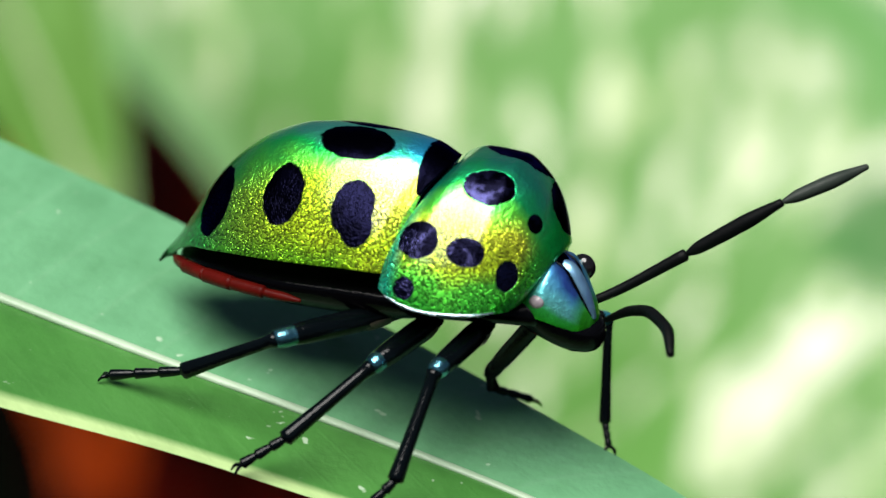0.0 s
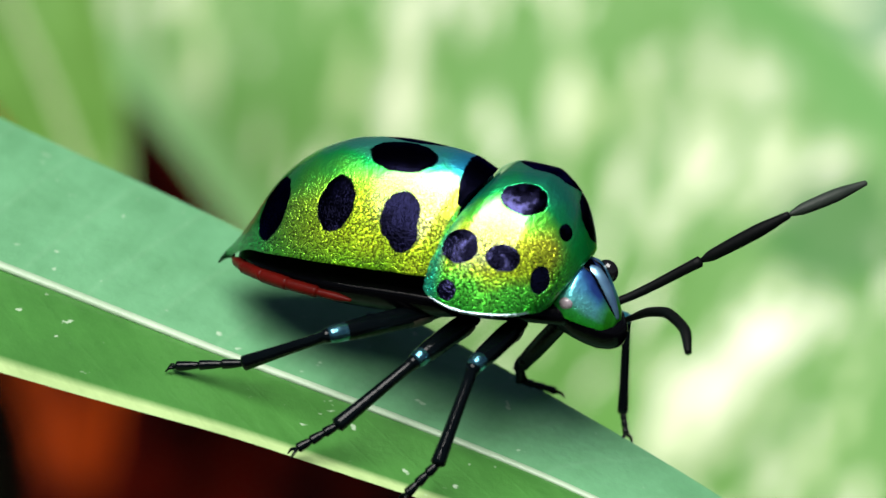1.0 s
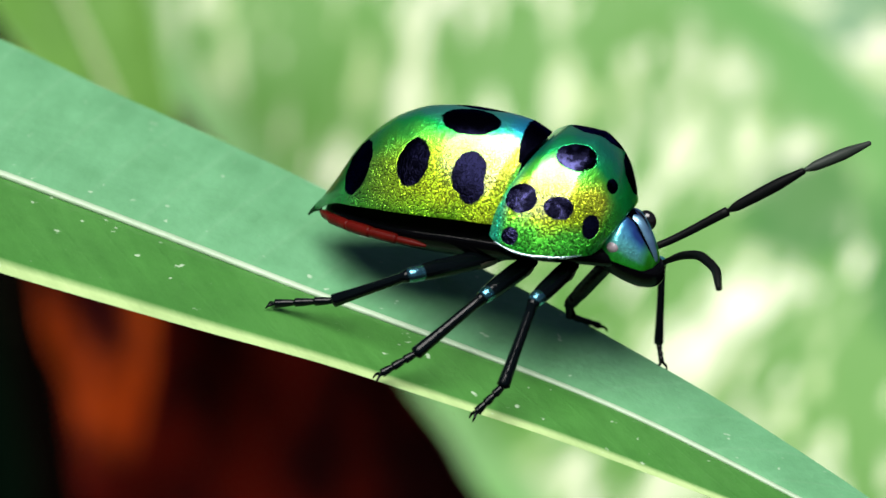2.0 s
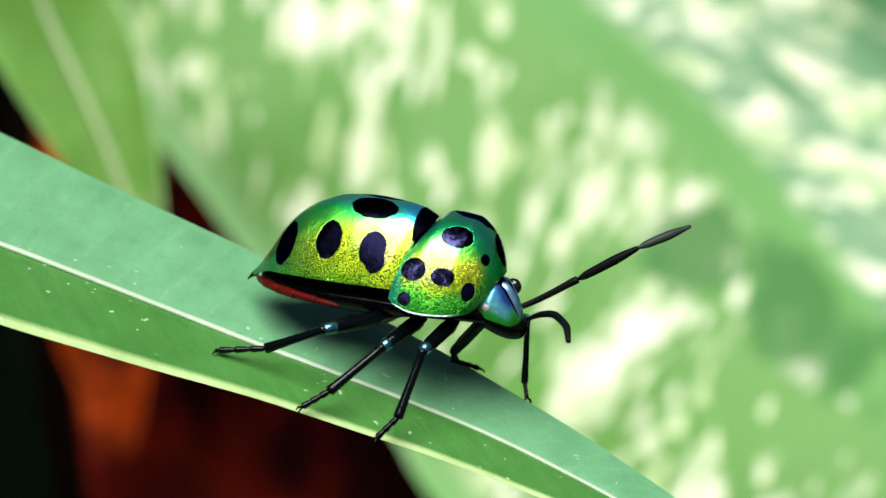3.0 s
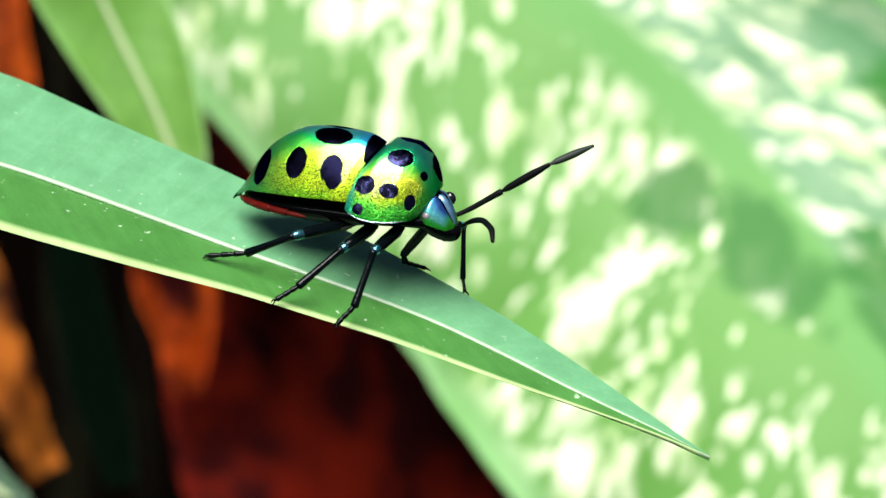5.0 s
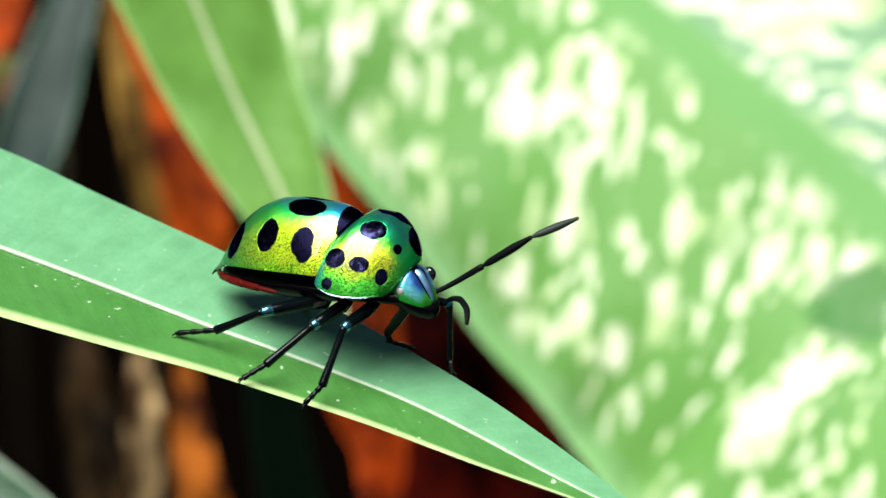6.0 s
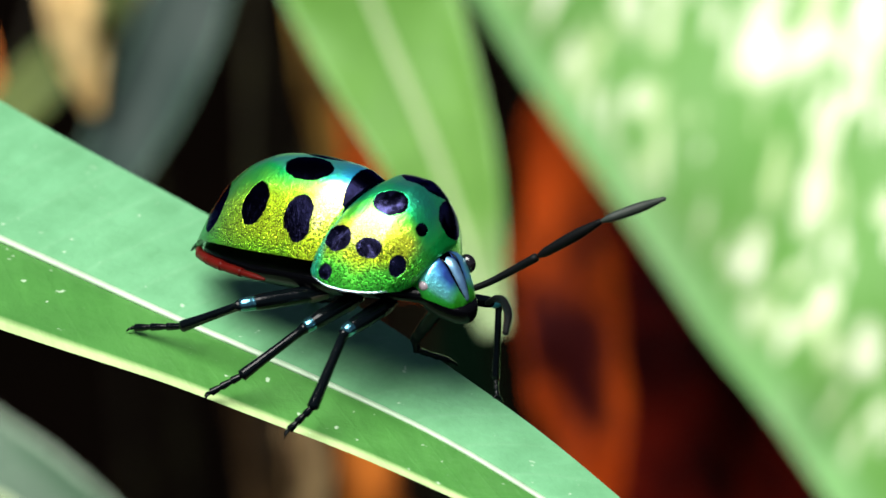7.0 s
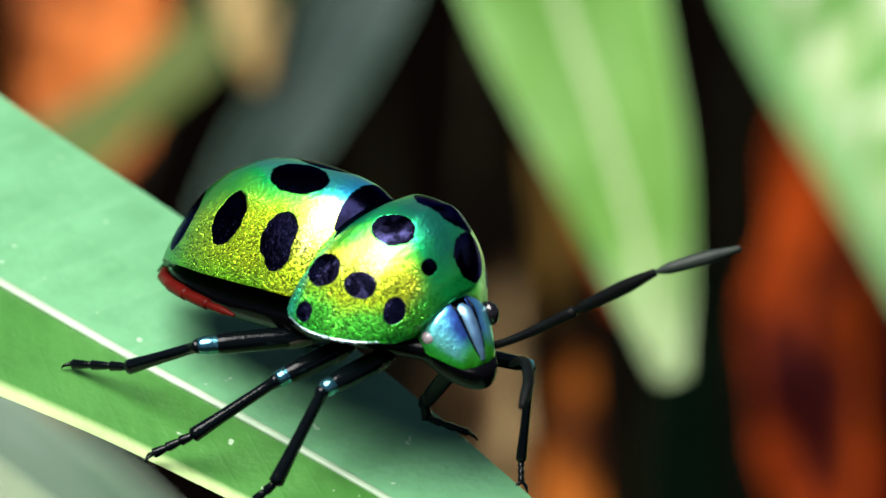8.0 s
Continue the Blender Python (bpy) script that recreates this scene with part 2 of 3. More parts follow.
HEAD = shell_material("blue-green metallic head", [(0.0, (0.05, 0.80, 0.04)), (0.26, (0.08, 0.92, 0.15)), (0.42, (0.24, 0.96, 0.86)), (0.68, (0.22, 0.88, 1.0)), (0.86, (0.12, 0.50, 0.95)), (0.96, (0.05, 0.14, 0.60))], (0.05, 0.50, 0.60),
                      [(0.0, (0.05, 0.65, 0.02)), (0.9, (0.08, 0.75, 0.06))], 0.15, 0.36, 0.86)
TYLUS = chitin_material("blue-violet metallic brow", (0.10, 0.16, 0.62), (0.42, 0.85, 0.98), 0.42, 0.85)
SILVER = chitin_material("silvery blue rim", (0.65, 0.75, 0.82), (0.35, 0.5, 0.65), 0.25, 0.9)
BLACK = chitin_material("black chitin", (0.001, 0.001, 0.0015), (0.003, 0.003, 0.004), 0.16, 0.0, 0.10)
LEGS = chitin_material("blue-black leg chitin", (0.001, 0.0015, 0.002), (0.002, 0.004, 0.005), 0.12, 0.0, 0.20)
# teal knee metal, lightened so that the knee highlights are in its colour
KNEE = chitin_material("steel-blue knee chitin, highlight in its colour", (0.20, 0.55, 0.68), (0.005, 0.05, 0.08), 0.22, 0.95)
FEMUR = chitin_material("cyan front leg chitin", (0.10, 0.50, 0.62), (0.04, 0.30, 0.42), 0.30, 0.70)
RED = chitin_material("red abdomen margin", (0.115, 0.005, 0.003), (0.045, 0.002, 0.001), 0.4, 0.0, 0.10)
EYE = chitin_material("dark compound eye", (0.006, 0.005, 0.006), (0.012, 0.010, 0.012), 0.10, 0.0, 0.7)
# near eye: the sun glint on it is painted as a pale pinkish colour
GLINT_EYE = chitin_material("eye with sun glint in its colour", (0.55, 0.47, 0.50), (0.20, 0.16, 0.19), 0.12, 0.0, 0.7)
ANTENNA = chitin_material("matt black antenna", (0.0015, 0.0015, 0.002), (0.004, 0.005, 0.005), 0.5, 0.0, 0.10)
PALE = chitin_material("grey-brown leg base", (0.10, 0.085, 0.06), (0.03, 0.025, 0.02), 0.4, 0.0)
# far half paler with sky sheen, near half darker with shade, both as colour
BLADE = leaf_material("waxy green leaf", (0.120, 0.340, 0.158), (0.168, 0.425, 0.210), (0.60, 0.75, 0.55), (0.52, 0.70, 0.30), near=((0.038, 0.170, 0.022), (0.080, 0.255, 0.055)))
RIB = leaf_material("pale midrib", (0.52, 0.66, 0.47), (0.36, 0.52, 0.33), (0.4, 0.5, 0.35), (0.36, 0.5, 0.33))
BACK_BLADE = leaf_material("grass-green leaf", (0.10, 0.27, 0.030), (0.15, 0.34, 0.055), (0.3, 0.5, 0.15), (0.11, 0.28, 0.035), 0.45, 1.0, tip=(0.053, 0.0615, (0.50, 0.62, 0.34)))
BACK_RIB = leaf_material("pale green midrib", (0.56, 0.68, 0.38), (0.50, 0.62, 0.32), (0.5, 0.65, 0.3), (0.4, 0.6, 0.22), 0.45)
MOTTLED = leaf_material("cream-mottled green leaf", (0.095, 0.265, 0.040), (0.165, 0.37, 0.095), (0.5, 0.65, 0.4), (0.2, 0.42, 0.15), 0.42, 3.0,
                        {"slant": 0.012, "cross": 0.62, "wide": 110.0, "layers": [(285.0, 0.40, 0.78), (560.0, 0.42, 0.82)], "colour": (0.92, 0.94, 0.72), "pale": (0.52, 0.68, 0.32), "cool": ((0.10, 0.27, 0.11), (0.27, 0.42, 0.26)),
                         "dark": (0.022, 0.165, 0.014), "patches": [(0.0780, 0.0056, 0.0045, 0.0035), (0.0865, 0.0026, 0.0070, 0.0038), (0.0945, -0.0045, 0.0095, 0.0045), (0.0900, -0.0195, 0.0140, 0.0060)], "middle": (0.12, 0.33, 0.075)}, sheen=0.15)
# dimmed grey-green: the shade on this leaf is part of its colour
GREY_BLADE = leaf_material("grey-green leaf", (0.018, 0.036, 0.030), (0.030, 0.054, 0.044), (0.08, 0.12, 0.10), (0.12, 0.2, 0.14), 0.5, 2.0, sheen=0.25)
LIME_BLADE = leaf_material("lime-green leaf", (0.28, 0.52, 0.02), (0.34, 0.58, 0.03), (0.5, 0.65, 0.2), (0.4, 0.6, 0.1), 0.45, 2.0)
FLAME = dry_material("flame-orange dry leaf", (0.42, 0.042, 0.003), (0.62, 0.12, 0.008), (0.06, 0.004, 0.002), 0.56)
OCHRE = dry_material("ochre-brown dry leaf", (0.24, 0.13, 0.022), (0.32, 0.19, 0.04), (0.05, 0.025, 0.006), 0.46)
BEIGE = dry_material("beige stained dry leaf", (0.64, 0.42, 0.18), (0.74, 0.55, 0.28), (0.050, 0.020, 0.006), 0.50)
BROWN = dry_material("dark brown dry leaf", (0.050, 0.028, 0.010), (0.085, 0.045, 0.014), (0.010, 0.006, 0.002), 0.48)
DEEP_RED = dry_material("deep red dry leaf", (0.17, 0.006, 0.002), (0.25, 0.014, 0.002), (0.035, 0.001, 0.001), 0.50)
ORANGE = dry_material("orange-red dry leaf", (0.42, 0.030, 0.002), (0.66, 0.115, 0.006), (0.030, 0.001, 0.001), 0.50)
AMBER = dry_material("amber-orange dry leaf", (0.38, 0.075, 0.006), (0.52, 0.18, 0.022), (0.02, 0.003, 0.001), 0.48)
RUST = dry_material("rust-red dry leaf", (0.20, 0.016, 0.002), (0.31, 0.042, 0.003), (0.010, 0.001, 0.0006), 0.45)
PEACH = dry_material("peach-brown dry leaf", (0.66, 0.22, 0.05), (0.55, 0.11, 0.02), (0.07, 0.018, 0.005), 0.52)
STRAW = dry_material("straw-yellow dry leaf", (0.75, 0.58, 0.28), (0.62, 0.44, 0.18), (0.40, 0.22, 0.07), 0.56)
SOIL = soil_material()


# ---- building helpers ----
def finish(bm, name, mat, parent=None, label="", smooth=True):
    me = bpy.data.meshes.new(name)
    bm.to_mesh(me)
    bm.free()
    me.materials.append(mat)
    for f in me.polygons:
        f.use_smooth = smooth
    ob = new(name, me)
    if parent:
        ob.parent = parent
    return tagged(ob, label)


def part(name, bm, mat, parent, label=""):
    return finish(bm, name, mat, parent, label)


def glide(x, xs, ys):
    """A smooth curve through the knots, without overshoot."""
    xs, ys = np.asarray(xs, float), np.asarray(ys, float)
    d = np.diff(ys) / np.diff(xs)
    t = np.zeros(len(xs))
    t[1:-1] = np.where(d[:-1] * d[1:] > 0, 2 * d[:-1] * d[1:] / (d[:-1] + d[1:] + 1e-12), 0)
    t[0], t[-1] = d[0], d[-1]
    k = np.clip(np.searchsorted(xs, x) - 1, 0, len(xs) - 2)
    h = xs[k + 1] - xs[k]
    s = (x - xs[k]) / h
    return (ys[k] * (1 + 2 * s) * (1 - s) ** 2 + t[k] * h * s * (1 - s) ** 2 + ys[k + 1] * s * s * (3 - 2 * s) + t[k + 1] * h * s * s * (s - 1))


def grid_faces(bm, rows, closed=False):
    for a, b in zip(rows[:-1], rows[1:]):
        n = len(a)
        for i in range(n if closed else n - 1):
            j = (i + 1) % n
            bm.faces.new((a[i], a[j], b[j], b[i]))


def tube(points, radii, sides=12, bm=None, flat=1.0):
    """A round limb through the points (mm), with rounded ends."""
    bm = bm or bmesh.new()
    pts = [Vector(p) for p in points]
    cum = [0.0]
    for a, b in zip(pts[:-1], pts[1:]):
        cum.append(cum[-1] + (b - a).length)
    n = max(8, 6 * len(pts))
    line = [Vector([glide(cum[-1] * i / n, cum, [p[k] for p in pts]) for k in range(3)]) for i in range(n + 1)] if len(pts) > 2 else [pts[0].lerp(pts[1], i / n) for i in range(n + 1)]
    rad = [glide(cum[-1] * i / n, cum, radii) for i in range(n + 1)]
    rows, up = [], Vector((0.13, 0.21, 0.97))
    for i, p in enumerate(line):
        way = (line[min(i + 1, n)] - line[max(i - 1, 0)]).normalized()
        side = way.cross(up).normalized()
        top = side.cross(way)
        r = rad[i]
        rows.append([bm.verts.new((p + (side * math.cos(q) + top * math.sin(q) * flat) * r) * MM) for q in (2 * math.pi * k / sides for k in range(sides))])
    grid_faces(bm, rows, True)
    for row, end, inner in ((rows[0], 0, 1), (rows[-1], n, n - 1)):
        tip = bm.verts.new((line[end] + (line[end] - line[inner]).normalized() * rad[end] * 0.6) * MM)
        for i in range(sides):
            bm.faces.new((row[i], row[(i + 1) % sides], tip))
    bmesh.ops.recalc_face_normals(bm, faces=bm.faces)
    return bm


def ball(centre, radii, segments=20):
    bm = bmesh.new()
    bmesh.ops.create_uvsphere(bm, u_segments=segments, v_segments=segments // 2, radius=1.0)
    bm.transform(Matrix.Translation(Vector(centre) * MM) @ Matrix.Diagonal((*(r * MM for r in radii), 1)))
    return bm


def blade(name, spine, halfs, facing, mat, rib_mat=None, rib=0.35, thick=0.35, cup=0.0, n=90, m=25, ripple=0.0, skew=1.0, seed=0):
    """A leaf: spine points and half-widths in mm, the direction that its upper side faces, its cupping; a raised midrib as a part."""
    pts = [Vector(p) for p in spine]
    cum = [0.0]
    for a, b in zip(pts[:-1], pts[1:]):
        cum.append(cum[-1] + (b - a).length)
    hs = [glide(s, np.linspace(0, cum[-1], len(halfs)), halfs) for s in np.linspace(0, cum[-1], n)]
    line = [Vector([glide(s, cum, [p[k] for p in pts]) for k in range(3)]) for s in np.linspace(0, cum[-1], n)]
    bm = bmesh.new()
    la, lb, lc = (bm.verts.layers.float.new(k) for k in ("across", "along", "side"))
    top, under, ribs = [], [], []
    for i, p in enumerate(line):
        way = (line[min(i + 1, n - 1)] - line[max(i - 1, 0)]).normalized()
        side = way.cross(Vector(facing)).normalized()
        up = side.cross(way).normalized()
        for rows, off in ((top, 0.0), (under, -thick)):
            row = []
            for j in range(m):
                v = 2 * j / (m - 1) - 1
                lift = cup * hs[i] * v * v + ripple * noise.noise(Vector((i * 0.12, v * 1.6, seed))) * abs(v)
                vert = bm.verts.new((p + side * hs[i] * v * (skew if v < 0 else 1.0) + up * (lift + off * (1 - v ** 6))) * MM)
                vert[la], vert[lb], vert[lc] = abs(v), cum[-1] * i / (n - 1) * MM, v * hs[i] * MM
                row.append(vert)
            rows.append(row)
        ribs.append((p + up * rib * 0.15, min(rib, hs[i] * 0.5)))
    grid_faces(bm, top)
    grid_faces(bm, [r[::-1] for r in under])
    for k in (0, -1):
        grid_faces(bm, [[r[k] for r in top], [r[k] for r in under]])
    bmesh.ops.recalc_face_normals(bm, faces=bm.faces)
    ob = finish(bm, name, mat)
    if rib_mat:
        part("midrib", tube([r[0] for r in ribs[:: max(1, n // 24)]], [r[1] for r in ribs[:: max(1, n // 24)]], 8, flat=0.55), rib_mat, ob, "pale raised midrib")
    return ob


# ---- soil ----
def soil():
    bm = bmesh.new()
    ticks = [-400, -60, -12, -4, -2] + [-1.2 + 0.04 * i for i in range(61)] + [2, 4, 12, 60, 400]
    rows = [[bm.verts.new((x, y, 0.012 * noise.noise(Vector((x * 9, y * 9, 0))) * (abs(x) < 3 and abs(y) < 3) - 0.01)) for x in ticks] for y in ticks]
    grid_faces(bm, rows)
    tagged(finish(bm, "ground", SOIL), "soil under the plants, deep shade put into its colour", "ground", kind="structure")


soil()

# ---- the leaf that carries the insect ----
SLOPE_X, SLOPE_Y, LEVEL = -0.24252, 0.13491, -2.861


def leaf_z(x, y):
    return LEVEL + SLOPE_X * x + SLOPE_Y * y


def host_leaf():
    xs = [-120, -90, -60, -40, -26, -19, -12.3, -6, 0, 5, 9, 12.7, 15.5, 18.5, 20.6]
    far = [32, 28, 25, 21, 17.0, 15.1, 12.0, 9.2, 5.8, 2.75, 0.0, -3.1, -5.7, -8.6, -10.55]
    mid = [30.5, 22, 14.5, 9.9, 6.4, 5.2, 3.3, 1.3, -0.4, -2.1, -4.1, -6.25, -7.75, -9.35, -10.6]
    near = [28.6, 17.6, 6.6, 2.2, -0.6, -1.95, -2.95, -3.65, -4.75, -6.05, -7.2, -8.1, -8.8, -9.75, -10.65]
    bm = bmesh.new()
    la, lb, lc = (bm.verts.layers.float.new(k) for k in ("across", "along", "side"))
    n, m = 260, 33
    top, under, spine = [], [], []
    for i in range(n):
        x = -120 + 140.6 * (1 - (1 - i / (n - 1)) ** 1.7)
        f, c, k = (glide(x, xs, ys) for ys in (far, mid, near))
        fold = min(1.0, (c - k) / 3.5)
        for rows, off in ((top, 0.0), (under, -0.32)):
            row = []
            for j in range(m):
                v = 2 * j / (m - 1) - 1
                y = c + (f - c) * v if v > 0 else c + (c - k - 0.8 * fold) * v
                wave = 0.10 * noise.noise(Vector((x * 0.15, y * 0.15, 3.0)))
                groove = -0.10 * math.exp(-(v / 0.07) ** 2) * min(1.0, (f - k) / 6)
                sag = 0.42 * fold * v if v < 0 else 0.0
                vert = bm.verts.new(P(x, y, leaf_z(x, y) + sag + wave * min(1, (f - k) / 8) + groove + off * (1 - v ** 8)))
                vert[la], vert[lb], vert[lc] = abs(v), x * MM, (y - c) * MM
                row.append(vert)
            rows.append(row)
        if i % 6 == 0 or i == n - 1:
            spine.append(((x, c, leaf_z(x, c) - 0.07 + LIFT), 0.10 + 0.15 * min(1.0, (f - k) / 14)))
    grid_faces(bm, top)
    grid_faces(bm, [r[::-1] for r in under])
    for k in (0, -1):
        grid_faces(bm, [[r[k] for r in top], [r[k] for r in under]])
    bmesh.ops.recalc_face_normals(bm, faces=bm.faces)
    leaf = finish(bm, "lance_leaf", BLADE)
    tagged(leaf, "waxy blue-green lance-shaped leaf with a pale midrib and margin", "leaf")
    part("midrib", tube([s[0] for s in spine], [s[1] for s in spine], 8, flat=0.6), RIB, leaf, "pale raised midrib")
    top = Vector((-120, 30.5, leaf_z(-120, 30.5) + LIFT))
    part("stalk", tube([top, top + Vector((-12, 3, -6)), top + Vector((-30, 8, -90)), Vector((top.x - 36, top.y + 12, -12))], [0.9, 1.2, 1.6, 2.0], 10), BACK_RIB, leaf, "green stalk rising from the soil")


host_leaf()

# ---- the insect ----
AXES = Matrix(((0.926, -0.377, -0.016), (0.375, 0.924, -0.071), (0.042, 0.060, 0.997))).transposed()
BUG = Matrix.Translation(P(0, 0, 0)) @ AXES.to_4x4()
YC = 1.9


def on_leaf(x, y, lift=0.08):
    """A place on the leaf (mm in the world's axes), in the insect's axes."""
    return tuple(AXES.transposed() @ Vector((x, y, leaf_z(x, y) + lift)))


CASE_SPOTS = [  # centre, radius along the body, radius round it
    ((-0.95, 1.2, 5.5), 1.18, 0.74),
    ((-2.66, -0.2, 4.05), 0.66, 1.0),
    ((-0.43, -0.39, 4.06), 0.66, 0.92),
    ((-0.2, -0.59, 3.56), 0.52, 0.66),
    ((-5.0, 0.35, 3.35), 0.62, 1.2),
]
SHIELD_SPOTS = [
    ((1.74, -0.73, 3.58), 0.62, 0.60),
    ((3.24, -0.78, 3.50), 0.64, 0.47),
    ((3.39, 0.61, 5.17), 0.90, 0.66),
    ((4.81, 0.83, 4.09), 0.30, 0.32),
    ((4.46, -0.54, 2.88), 0.38, 0.55),
    ((1.64, -1.38, 2.29), 0.37, 0.40),
]
FAR_SPOTS = [((3.6, 3.2, 5.3), 1.25, 1.12), ((4.9, 2.8, 3.95), 0.60, 0.95)]
HEAD_SPOTS = [((5.25, 1.9, 2.95), 0.50, 0.34)]


def spot_distance(spots, x, y, z):
    best = 9.0
    for (cx, cy, cz), rx, rt in spots:
        for c in (cy, 2 * YC - cy):
            best = min(best, math.hypot((x - cx) / rx, math.hypot(y - c, z - cz) / rt))
    if spots is SHIELD_SPOTS:
        for (cx, cy, cz), rx, rt in FAR_SPOTS:
            best = min(best, math.hypot((x - cx) / rx, math.hypot(y - cy, z - cz) / rt))
    return best


def loft(stations, n, m, lean=None, spots=(), front=0.0, rear=0.0, power=0.94, collar=0.0, swept=0.0, flare=0.0, far=None):
    """Cross-sections along the body: x, half-width, rim height, top height, (bottom height). front, rear: how much of the length the bands there take."""
    bm = bmesh.new()
    lh, le, lr, ls = (bm.verts.layers.float.new(k) for k in ("height", "edge", "rear", "spot"))
    lm = bm.verts.layers.float.new("matt")
    cols = list(zip(*stations))
    x0, x1 = cols[0][0], cols[0][-1]
    rows = []
    for i in range(n + 1):
        s = i / n
        x = x0 + (x1 - x0) * s
        a, zr, zt = (glide(x, cols[0], cols[k]) for k in (1, 2, 3))
        zb = glide(x, cols[0], cols[4]) if len(cols) > 4 else zr - 0.12
        row = []
        for j in range(2 * m):
            th = math.pi * j / m
            c, sn = math.cos(th), math.sin(th)
            skirt = flare * ((1 - max(0.0, sn)) ** 1.2 - 0.25) * min(1.0, a / 2.4)
            bow = far if far and c < 0 else power
            y = YC - (a + skirt) * math.copysign(abs(c) ** bow, c)
            z = max(0.0, skirt) * 0.35 + zr + ((zt - zr) * sn ** bow if sn >= 0 else (zr - zb) * sn)
            xx = x + (lean(s) * max(0, sn) ** 3 if lean else 0.0) - swept * s ** 3 * (1 - max(0, sn))
            v = bm.verts.new((xx * MM, y * MM, z * MM))
            v[lh], v[ls] = max(0.0, sn), spot_distance(spots, xx, y, z)
            if collar and sn > 0.72:
                near_front = (1 - s) * (x1 - x0) / (collar * (sn - 0.68) / 0.32)
                v[ls], v[lm] = min(v[ls], near_front), 1.0 if near_front < 1.2 else 0.0
            v[le] = min(1.0, max(0.0, (s - 1 + front) / front * 1.6)) if front else 0.0
            v[lr] = min(1.0, max(0.0, (rear - s) / rear * 1.6)) if rear else 0.0
            row.append(v)
        rows.append(row)
    grid_faces(bm, rows, True)
    for row in (rows[0], rows[-1]):
        bm.faces.new(row)
    bmesh.ops.recalc_face_normals(bm, faces=bm.faces)
    return bm


def leg(bug, coxa, knee, ankle, foot, thick=0.27, knee_from=0.82, knee_mat=None):
    """femur, tibia and tarsus with two claws."""
    up, kn = Vector(coxa), Vector(knee)
    femur = part("leg", tube([up, up.lerp(kn, 0.3), up.lerp(kn, 0.72), kn], [thick * 0.9, thick * 1.35, thick * 1.3, thick * 0.9], 14), LEGS, bug, "glossy blue-black jointed leg")
    part("knee", tube([up.lerp(kn, knee_from), up.lerp(kn, 0.92), kn], [thick * 1.06, thick * 1.16, thick * 0.98], 14), knee_mat or KNEE, femur, "" if knee_mat else "steel-blue knee joint with highlight put into its colour")
    part("trochanter", tube([up.lerp(kn, 0.10), up.lerp(kn, 0.24), up.lerp(kn, 0.42)], [thick * 1.1, thick * 1.36, thick * 1.0], 12, flat=0.9), PALE, femur, "grey-brown base of the leg").location = (0, 0, -0.05 * MM)
    an = Vector(ankle)
    part("tibia", tube([kn, kn.lerp(an, 0.12), kn.lerp(an, 0.6), an], [thick * 0.95, thick * 0.72, thick * 0.78, thick * 0.95], 12), LEGS, femur)
    f = Vector(foot)
    for k in range(3):
        part("tarsus_segment", tube([an.lerp(f, k / 3), an.lerp(f, (k + 0.45) / 3), an.lerp(f, (k + 0.95) / 3)], [thick * 0.40, thick * 0.55, thick * 0.62], 10), LEGS, femur)
    way = (f - an).normalized()
    side = way.cross(Vector((0, 0, 1))).normalized()
    for sgn in (-1, 1):
        part("claw", tube([f, f + way * 0.18 + side * 0.16 * sgn, f + way * 0.30 + side * 0.2 * sgn - Vector((0, 0, 0.10))], [0.07, 0.055, 0.025], 6), LEGS, femur)
    return femur


